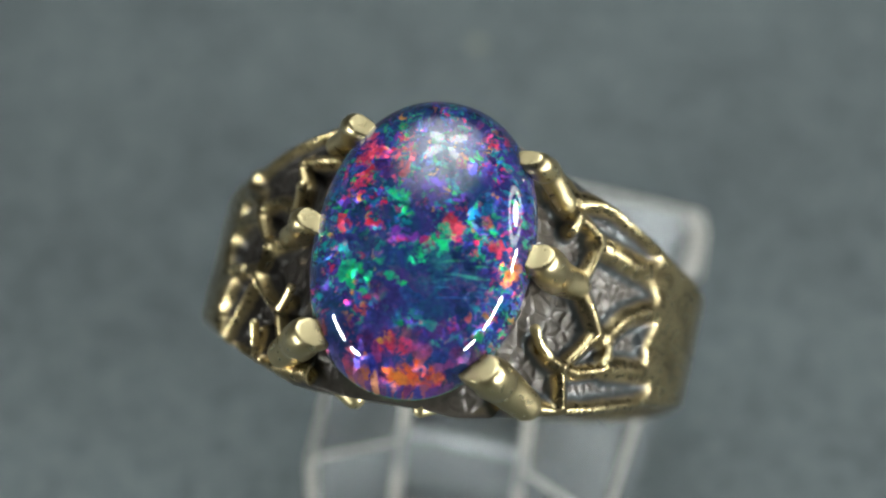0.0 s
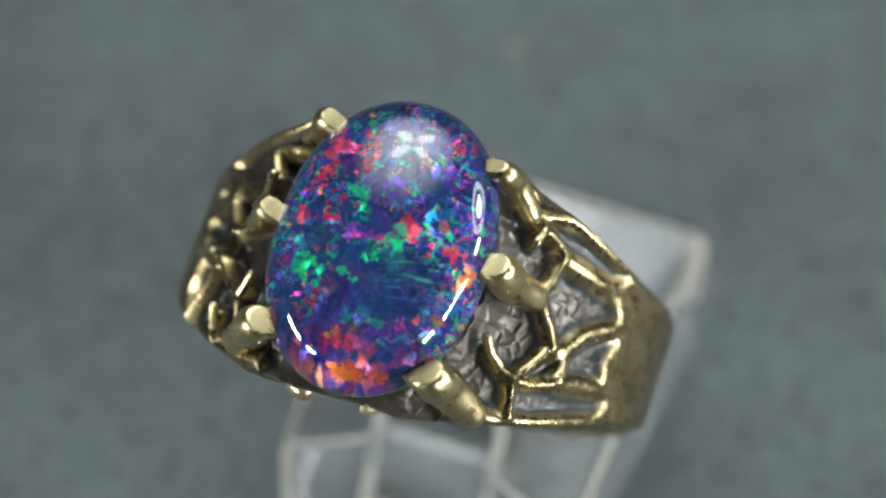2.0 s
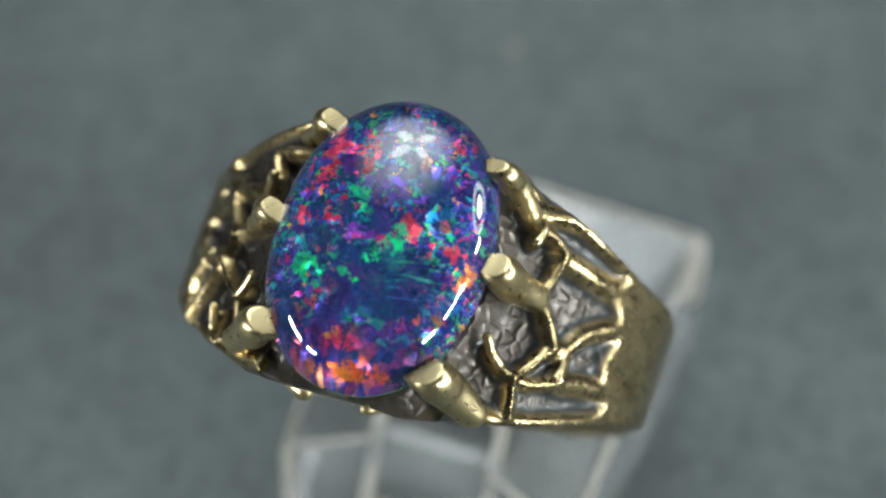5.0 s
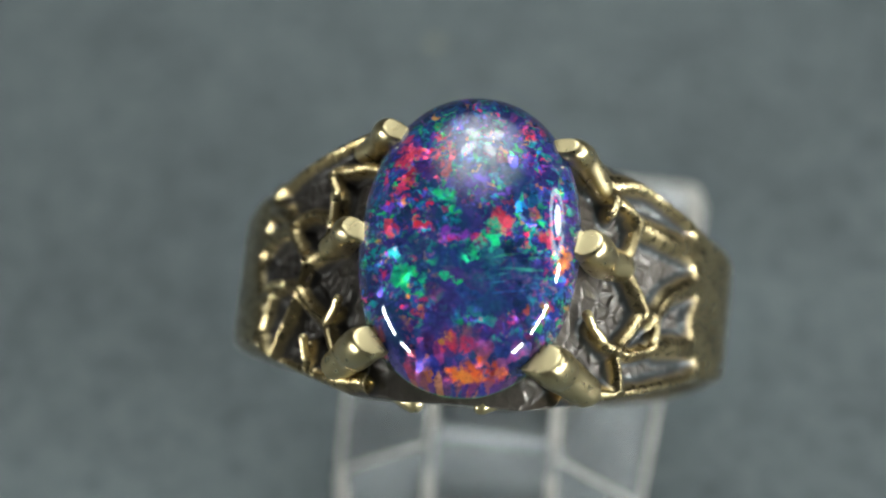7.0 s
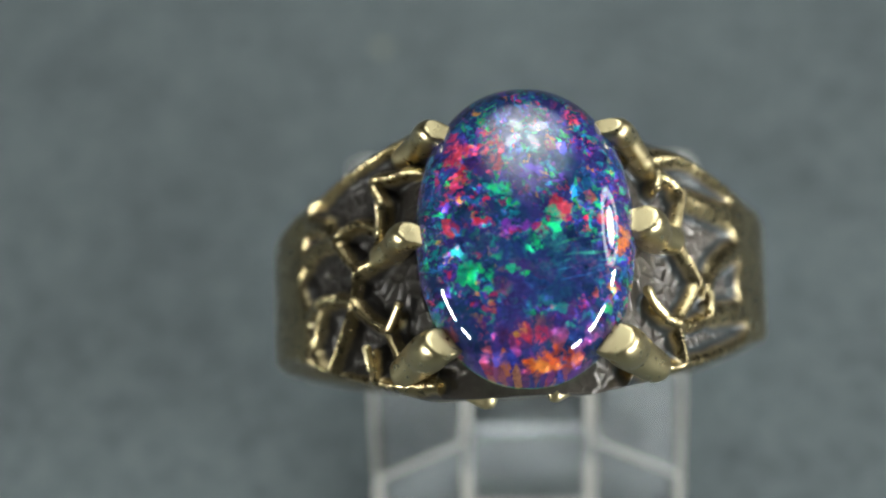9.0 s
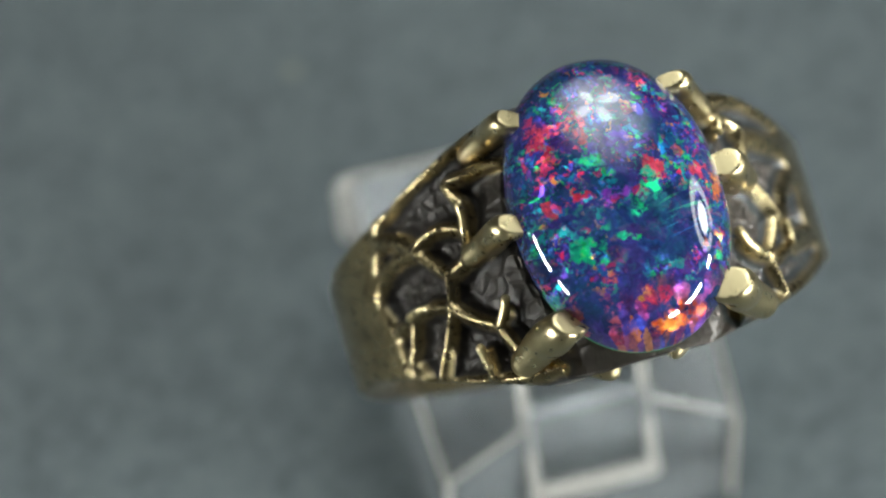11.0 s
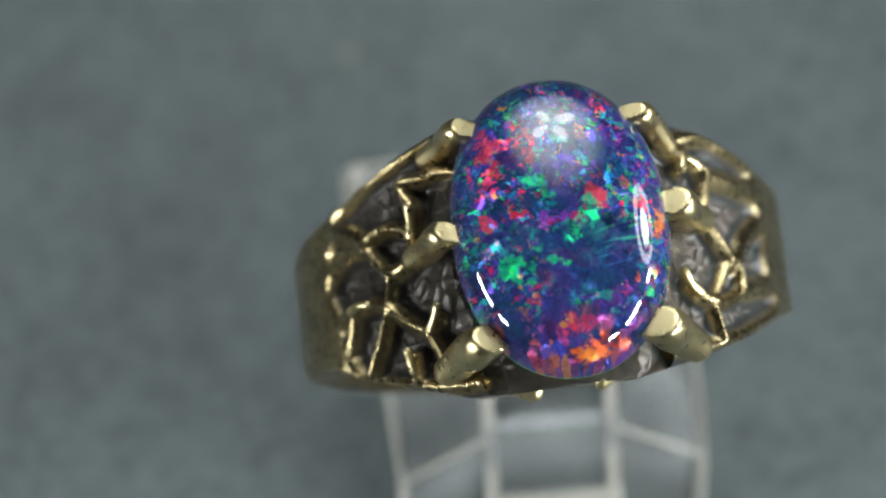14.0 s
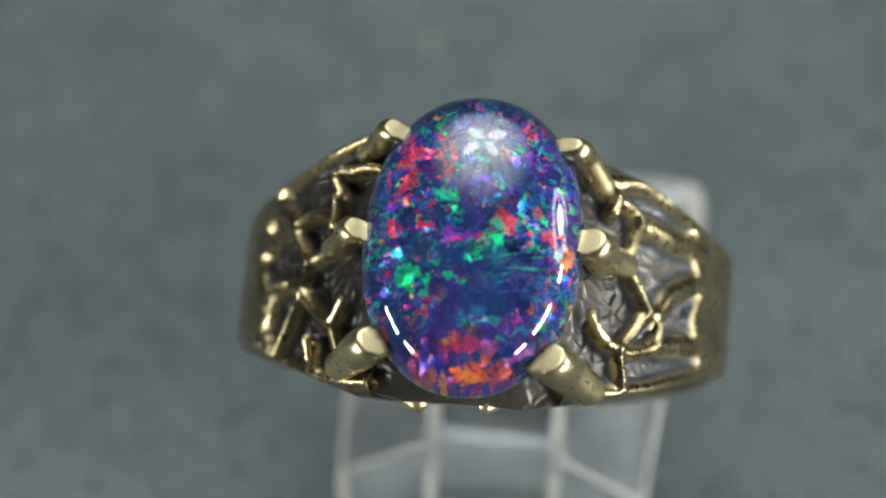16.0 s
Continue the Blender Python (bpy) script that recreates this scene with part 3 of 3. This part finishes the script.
def relief(p, v):
    """Height of the casting over the shank's surface at angle p (degrees) and place v across the band, and how deep it lies in a recess."""
    x = np.radians(p) * RR
    # the ridges wander a little
    xw = x + 0.035 * soft_noise(x, v, 0.9, 5)
    vw = v + 0.035 * soft_noise(x, v, 0.9, 6)
    floor = np.where(p > 0, -0.92, -1.25) + 0.10 * soft_noise(x, v, 1.3, 7)
    total = np.exp(floor / 0.11)
    near = np.ones(x.shape)
    for nodes, r, crest in RIDGES:
        line = np.array(catmull([(radians(a) * RR, b) for a, b in nodes], 5))
        best = np.full(x.shape, 9.0)
        for a, b in zip(line, line[1:]):
            e = b - a
            t = np.clip(((xw - a[0]) * e[0] + (vw - a[1]) * e[1]) / max(float(e @ e), 1e-9), 0.0, 1.0)
            best = np.minimum(best, np.hypot(xw - a[0] - t * e[0], vw - a[1] - t * e[1]))
        wide = r * 1.70 + 0.30 + 0.05 * soft_noise(x, v, 1.2, 8)
        s = smooth(best, 0.0, 2 * wide - 0.12 - r)
        total += np.exp((crest + (floor - crest) * s) / 0.11)
        near = np.minimum(near, s)
    height = 0.11 * np.log(total)
    cell = honeycomb(x + 0.12 * soft_noise(x, v, 0.6, 11), v + 0.12 * soft_noise(x, v, 0.6, 12), 0.74, 9)
    cup = smooth(cell, 0.0, 0.34)
    pebble = smooth(near, 0.45, 0.95) * (0.10 * (1 - cup) - 0.02 * soft_noise(x, v, 0.3, 13))
    return height + pebble, near, pebble


def build_band():
    """The band with its shoulders as one casting: pebbled recesses between ridges, and a plain shank."""
    nv = 176
    front = np.arange(-96, 96.01, 0.3)
    phis = list(front) + list(np.arange(99, 261.1, 3.0))
    verts, patina, rings = [], [], []
    for ph in phis:
        p = ph if ph <= 180 else ph - 360
        hi, lo = edge(p)
        s = np.linspace(0.0, 1.0, nv + 1)
        vs = lo + (hi - lo) * s
        depth, wet, pebble = np.zeros(nv + 1), np.zeros(nv + 1), np.zeros(nv + 1)
        if abs(p) < 97:
            rec = np.array([recess_limit(p, v) for v in vs])
            height, near, pebble = relief(np.full(nv + 1, float(p)), vs)
            depth = -rec * height
            wet = rec * smooth(near, 0.10, 0.88)
        # rounded outer edges
        e = np.minimum(s, 1 - s) * (hi - lo)
        rnd = 0.45
        depth = depth + np.where(e < rnd, rnd - np.sqrt(np.maximum(rnd * rnd - (rnd - e) ** 2, 0.0)), 0.0)
        row = []
        for k in range(nv + 1):
            v = float(vs[k])
            pt = at(p, v, -float(depth[k]))
            if abs(p) < 24:
                lim = -2.9 - 0.035 * pt[0] ** 2 - 0.2 * noise.noise(Vector((pt[0] * 0.8, v * 0.8, 7)))
                soft = 0.5
                if pt[2] > lim - soft:
                    x = pt[2] - (lim - soft)
                    pt[2] = lim - soft + soft * (1 - math.exp(-x / soft))
            near = math.hypot(pt[0] / STONE_A, pt[1] / STONE_B)
            if 0.7 < near < 1.5 and abs(p) < 60:
                rise = GIRDLE - (1.0 if p > 0 else 1.5) - 8.5 * max(0.0, near - 1.0) + 1.3 * float(pebble[k])
                side = min(max((abs(pt[0]) - 1.8) / 2.2, 0.0), 1.0)
                gap = (rise - pt[2]) * side * side * (3 - 2 * side)
                if gap > 0:
                    pt[2] += gap - 0.25 * (1 - math.exp(-gap / 0.25))
            row.append(len(verts))
            verts.append(tuple(pt))
            patina.append(float(wet[k]))
        # inner side of the band
        for v in (hi - 0.15, hi * 0.5 + lo * 0.5, lo + 0.15):
            thick = 1.9 if abs(p) < 90 else 1.7
            row.append(len(verts))
            verts.append(tuple(at(p, v, -thick - (0.9 if abs(p) < 30 else 0.0))))
            patina.append(0.0)
        rings.append(row)
    faces = []
    n = len(rings[0])
    for i in range(len(rings)):
        a, b = rings[i], rings[(i + 1) % len(rings)]
        for k in range(n):
            j = (k + 1) % n
            faces.append((a[k], b[k], b[j], a[j]))
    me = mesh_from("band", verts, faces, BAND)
    layer = me.attributes.new("patina", "FLOAT", "POINT")
    layer.data.foreach_set("value", patina)
    return me


def build_stone():
    """An oval cabochon: a low dome on a short girdle with a rounded back."""
    nu, nr = 128, 40
    verts, faces = [], []
    rows = []
    prof = []
    for i in range(nr + 1):
        a = math.pi / 2 * i / nr
        prof.append((math.sin(a), GIRDLE + STONE_H * math.cos(a)))
    prof += [(0.995, GIRDLE - 0.18), (0.965, GIRDLE - 0.36), (0.80, GIRDLE - 0.6), (0.4, GIRDLE - 0.72)]
    for r, z in prof:
        row = []
        for j in range(nu):
            t = 2 * math.pi * j / nu
            row.append(len(verts))
            cx, sy = math.copysign(abs(math.cos(t)) ** 0.93, math.cos(t)), math.copysign(abs(math.sin(t)) ** 0.93, math.sin(t))
            verts.append((STONE_A * max(r, 1e-4) * cx, STONE_B * max(r, 1e-4) * sy, z))
        rows.append(row)
    for a, b in zip(rows, rows[1:]):
        for j in range(nu):
            k = (j + 1) % nu
            faces.append((a[j], b[j], b[k], a[k]))
    faces.append(tuple(reversed(rows[-1])))
    return mesh_from("opal_stone", verts, faces, OPAL)


def build_seat():
    """The oval collar under the stone."""
    nu = 96
    prof = [(0.93, GIRDLE - 0.25), (0.965, GIRDLE - 0.45), (0.94, -1.9), (0.90, -2.6), (0.92, -3.6), (0.80, -3.6), (0.80, GIRDLE - 0.62)]
    verts, faces = [], []
    for i, (r, z) in enumerate(prof):
        for j in range(nu):
            t = 2 * math.pi * j / nu
            w = 1 + 0.02 * noise.noise(Vector((math.cos(t) * 3, math.sin(t) * 3, z)))
            verts.append((STONE_A * r * w * math.cos(t), STONE_B * r * w * math.sin(t), z))
    for i in range(len(prof) - 1):
        for j in range(nu):
            k = (j + 1) % nu
            faces.append((i * nu + j, (i + 1) * nu + j, (i + 1) * nu + k, i * nu + k))
    me = mesh_from("stone_seat", verts, faces, BAND)
    layer = me.attributes.new("patina", "FLOAT", "POINT")
    layer.data.foreach_set("value", [0.85] * len(me.vertices))
    return me


def build_ring():
    ring = empty("ring", ring_matrix())
    tagged(ring, label="antiqued yellow gold ring with oval black opal in clear stand", category="ring")
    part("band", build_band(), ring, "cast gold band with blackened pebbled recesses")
    part("stone_seat", build_seat(), ring, "blackened collar under the stone")
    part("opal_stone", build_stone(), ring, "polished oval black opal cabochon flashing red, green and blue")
    for nodes, r in STUBS:
        pts = [at(*x) for x in nodes]
        part("stub", mesh_from("stub", *tube(pts, [r, r * 0.85, r * 0.95], 16, 8, 0.05), GOLD), ring, "gold stub with a rounded tip")
    for tip, nodes, r in PRONGS:
        base = [at(*x) for x in nodes]
        t = np.array(tip)
        out = base[0] - t
        out[2] = 0.0
        out = out / np.linalg.norm(out)
        tip_end = t - out * 0.30 - np.array((0, 0, 0.30))
        neck = t + out * 0.55 - np.array((0, 0, 0.34))
        mid = (neck + base[0]) / 2 + np.array((0, 0, 0.10))
        verts, faces = tube([tip_end, t - np.array((0, 0, 0.28)), neck, mid, base[0], base[1]], [r * 0.66, r * 0.80, r * 0.97, r * 1.06, r * 1.0, r * 0.80], 40, 14, 0.008)
        # the tip is filed to a flat facet that leans towards the stone
        cap = np.array((-out[0] * 0.32, 0.30 - out[1] * 0.16, 0.88))
        cap = cap / np.linalg.norm(cap)
        heart = t + np.array((0, 0, 0.04))
        cut = []
        for p in verts:
            p = np.array(p)
            over = float((p - heart) @ cap)
            near = float((p - t) @ out)
            if over > 0 and near < 1.2:
                p = p - cap * over * 0.97
            cut.append(tuple(p))
        me = mesh_from("prong", cut, faces, GOLD)
        me.set_sharp_from_angle(angle=radians(32))
        part("prong", me, ring)
    # two small beads on the lower edge of the gallery
    for a, b, r in (((-1.75, -7.05, -3.75), (-2.8, -6.5, -3.8), 0.48), ((1.25, -6.95, -3.3), (2.1, -6.5, -3.6), 0.38)):
        part("bead", mesh_from("bead", *tube([a, ((a[0] + b[0]) / 2, (a[1] + b[1]) / 2, (a[2] + b[2]) / 2 - 0.05), b], [r, r, r * 0.9]), GOLD), ring)
    return ring


# ---------------------------------------------------------------- the stand
def build_stand():
    """A clear acrylic block with sloping wings and a raised tongue that the ring hangs on."""
    stand = empty("ring_stand", pose(1.51 * MM + 0.9 * MM, -17.9 * MM + 4.0 * MM, 0, 0, 0, -10))
    tagged(stand, label="small clear acrylic ring stand with a raised middle tongue", category="ring stand")

    def loft(name, front, back, label, mat=ACRYLIC):
        bm = bmesh.new()
        a = [bm.verts.new(p) for p in front]
        b = [bm.verts.new(p) for p in back]
        n = len(a)
        bm.faces.new(a)
        bm.faces.new(list(reversed(b)))
        for i in range(n):
            j = (i + 1) % n
            bm.faces.new((a[j], a[i], b[i], b[j]))
        bmesh.ops.recalc_face_normals(bm, faces=bm.faces[:])
        bmesh.ops.bevel(bm, geom=bm.edges[:], offset=0.32, segments=2, affect="EDGES", profile=0.5)
        return part(name, bm_mesh(name, bm, mat), stand, label)

    f = [(-8.0, -0.8, -0.04), (8.0, -0.8, -0.04), (8.0, -0.4, 7.6), (3.2, 0.3, 10.2), (-3.2, 0.3, 10.2), (-8.0, -0.4, 7.6)]
    b = [(-9.0, 18.0, -0.04), (8.8, 18.0, -0.04), (8.8, 17.6, 11.4), (3.2, 17.4, 11.6), (-3.2, 17.4, 11.6), (-9.0, 17.6, 11.4)]
    block = loft("block", f, b, "")
    f = [(-3.2, -1.1, 5.6), (3.2, -1.1, 5.6), (3.2, 3.4, 14.0), (-3.2, 3.4, 14.0)]
    b = [(-3.2, -0.45, 5.0), (3.2, -0.45, 5.0), (3.2, 6.6, 14.6), (-3.2, 6.6, 14.6)]
    tongue = loft("tongue", f, b, "raised middle tongue", CLEAR)

    def cut_edge(owner, a, c, r):
        part("cut_edge", mesh_from("cut_edge", *tube([a, tuple((x + y) / 2 for x, y in zip(a, c)), c], [r, r, r], 4, 3, 0.0), FROSTED, False), owner, "milky saw-cut edge")

    cut_edge(tongue, (-3.25, -1.15, 5.7), (-3.25, 3.35, 14.0), 0.40)
    cut_edge(tongue, (3.25, -1.15, 5.7), (3.25, 3.35, 14.0), 0.40)
    cut_edge(tongue, (-3.1, -1.2, 5.5), (3.1, -1.2, 5.5), 0.72)
    for k in (-1, 1):
        cut_edge(block, (k * 3.6, 0.2, 10.0), (k * 7.9, -0.45, 7.65), 0.16)
        cut_edge(block, (k * 8.0, -0.6, 7.4), (k * 8.0, -0.85, 0.3), 0.28)
        cut_edge(block, (k * 8.05, -0.3, 7.7), (k * 8.9, 17.5, 11.35), 0.16)
    for k in (-1, 1):
        cut_edge(block, (k * 8.75, 17.2, 10.9), (k * 8.75, 16.2, 8.0), 0.85)
    cut_edge(block, (-8.9, 17.6, 11.4), (8.7, 17.6, 11.4), 0.22)
    return stand


# ---------------------------------------------------------------- lamps
def disc(r, thick, sides=64, squash=1.0):
    verts, faces = lathe([(r * 0.96, -thick), (r, -thick * 0.7), (r, -thick * 0.2), (r * 0.985, 0.0)], sides)
    return [(x, y * squash, z) for x, y, z in verts], faces


def toward(az, el, dist):
    """A lamp's pose at that direction and distance (mm) from the ring, its -z towards it."""
    a, e = radians(az), radians(el)
    c = Vector(RING_AT)
    p = c + Vector((math.sin(a) * math.cos(e), math.cos(a) * math.cos(e), math.sin(e))) * dist * MM
    return look(p, c)


def post(lamp, foot, mat, r=6.0):
    """A straight rod from a lamp's back to the table or the ceiling."""
    inv = lamp.matrix_world.inverted()
    a = (lamp.matrix_world @ Vector((0, 0, 0.012)))
    b = Vector(foot)
    pts = [tuple(inv @ (a.lerp(b, k / 2)) / MM) for k in range(3)]
    part("post", mesh_from("post", *tube(pts, [r, r, r], 16, 2, 0.0), mat), lamp, "black metal post")


def build_lamps():
    top = empty("overhead_lamp", toward(10, 56, 720))
    tagged(top, label="round white overhead lamp with four bright bulbs", category="lamp")
    bpy.context.view_layer.update()
    post(top, (top.location.x + 0.02, top.location.y + 0.03, 1.046), BLACK_PLASTIC, 9.0)
    part("housing", mesh_from("housing", *lathe([(410, 70), (472, 56), (484, 4), (472, 2)]), BLACK_PLASTIC, False), top)
    part("diffuser", mesh_from("diffuser", *disc(463, 10), LAMP_SOFT, False), top, "glowing white diffuser")
    for k in range(4):
        a = radians(45 + 90 * k)
        v, f = disc((32, 28, 37, 31)[k], 4, 32, 2.0)
        me = mesh_from("bulb", v, f, LAMP_BULB, False)
        ob = part("bulb", me, top, "bright petal-shaped bulb")
        ob.location = ((103, 88, 113, 91)[k] * MM * math.cos(a), (103, 88, 113, 91)[k] * MM * math.sin(a), -14 * MM)
        ob.rotation_euler = (0, 0, a + math.pi / 2)
    side = empty("side_lamp", toward(82, 17, 300))
    tagged(side, label="oval white side lamp beside the turntable", category="lamp")
    bpy.context.view_layer.update()
    post(side, (side.location.x + 0.02, side.location.y, -0.031), BLACK_PLASTIC, 7.0)
    part("housing", mesh_from("housing", *lathe([(50, 30), (66, 22), (70, 4), (66, 2)]), BLACK_PLASTIC, False), side)
    part("diffuser", mesh_from("diffuser", *disc(62, 5), LAMP_RING, False), side, "glowing white diffuser")
    ob = part("baffle", mesh_from("baffle", *disc(42, 3), BLACK_PLASTIC, False), side, "black baffle ring")
    ob.location = (0, 0, -6 * MM)
    ob = part("lamp_core", mesh_from("lamp_core", *disc(27, 3), LAMP_SIDE, False), side, "bright lamp core")
    ob.location = (0, 0, -10 * MM)
    for name, spans in (("left", ((-99, -116), (-123, -132))), ("right", ((92, 98), (108, 125), (133, 142)))):
        for a0, a1 in spans:
            mid = (a0 + a1) / 2
            length = 2 * 180 * math.tan(radians(abs(a1 - a0) / 2))
            bar = empty("led_bar", toward(mid, 6, 180))
            tagged(bar, label="thin white light bar on the side of the light tent", category="light bar", group="light bars round the turntable")
            bpy.context.view_layer.update()
            post(bar, (bar.location.x * 1.03, bar.location.y * 1.03, -0.031), BLACK_PLASTIC, 4.0)
            bm = bevelled_box(length + 2, 13, 5, 0.6)
            bmesh.ops.translate(bm, verts=bm.verts, vec=(0, 0, 4))
            part("bar_housing", bm_mesh("bar_housing", bm, BLACK_PLASTIC), bar)
            count = max(3, int(length / 6.5))
            for k in range(count):
                bm = bevelled_box(length / count - 1.0, 8, 2, 0.4)
                bmesh.ops.translate(bm, verts=bm.verts, vec=(-length / 2 + (k + 0.5) * length / count, 0, 0.4))
                part("led", bm_mesh("led", bm, LED_WEST if name == "left" else LED), bar)


build_room()
turntable = build_turntable()
stand = build_stand()
ring = build_ring()
build_lamps()

# a pale bit of lint on the card
v, f = disc(0.55, 0.10, 20, 0.85)
lint = new("lint", mesh_from("lint", v, f, LINT))
lint.matrix_world = pose(0.31 * MM, 21.28 * MM, 0.11 * MM)
tagged(lint, label="tiny pale bit of lint on the grey card", category="lint")


def motions():
    for thing in (turntable, stand, ring, lint):
        base = thing.matrix_basis.copy()
        walk(thing, [(t, Matrix.Rotation(radians(a), 4, "Z") @ base) for t, a in TURNS])


motions()
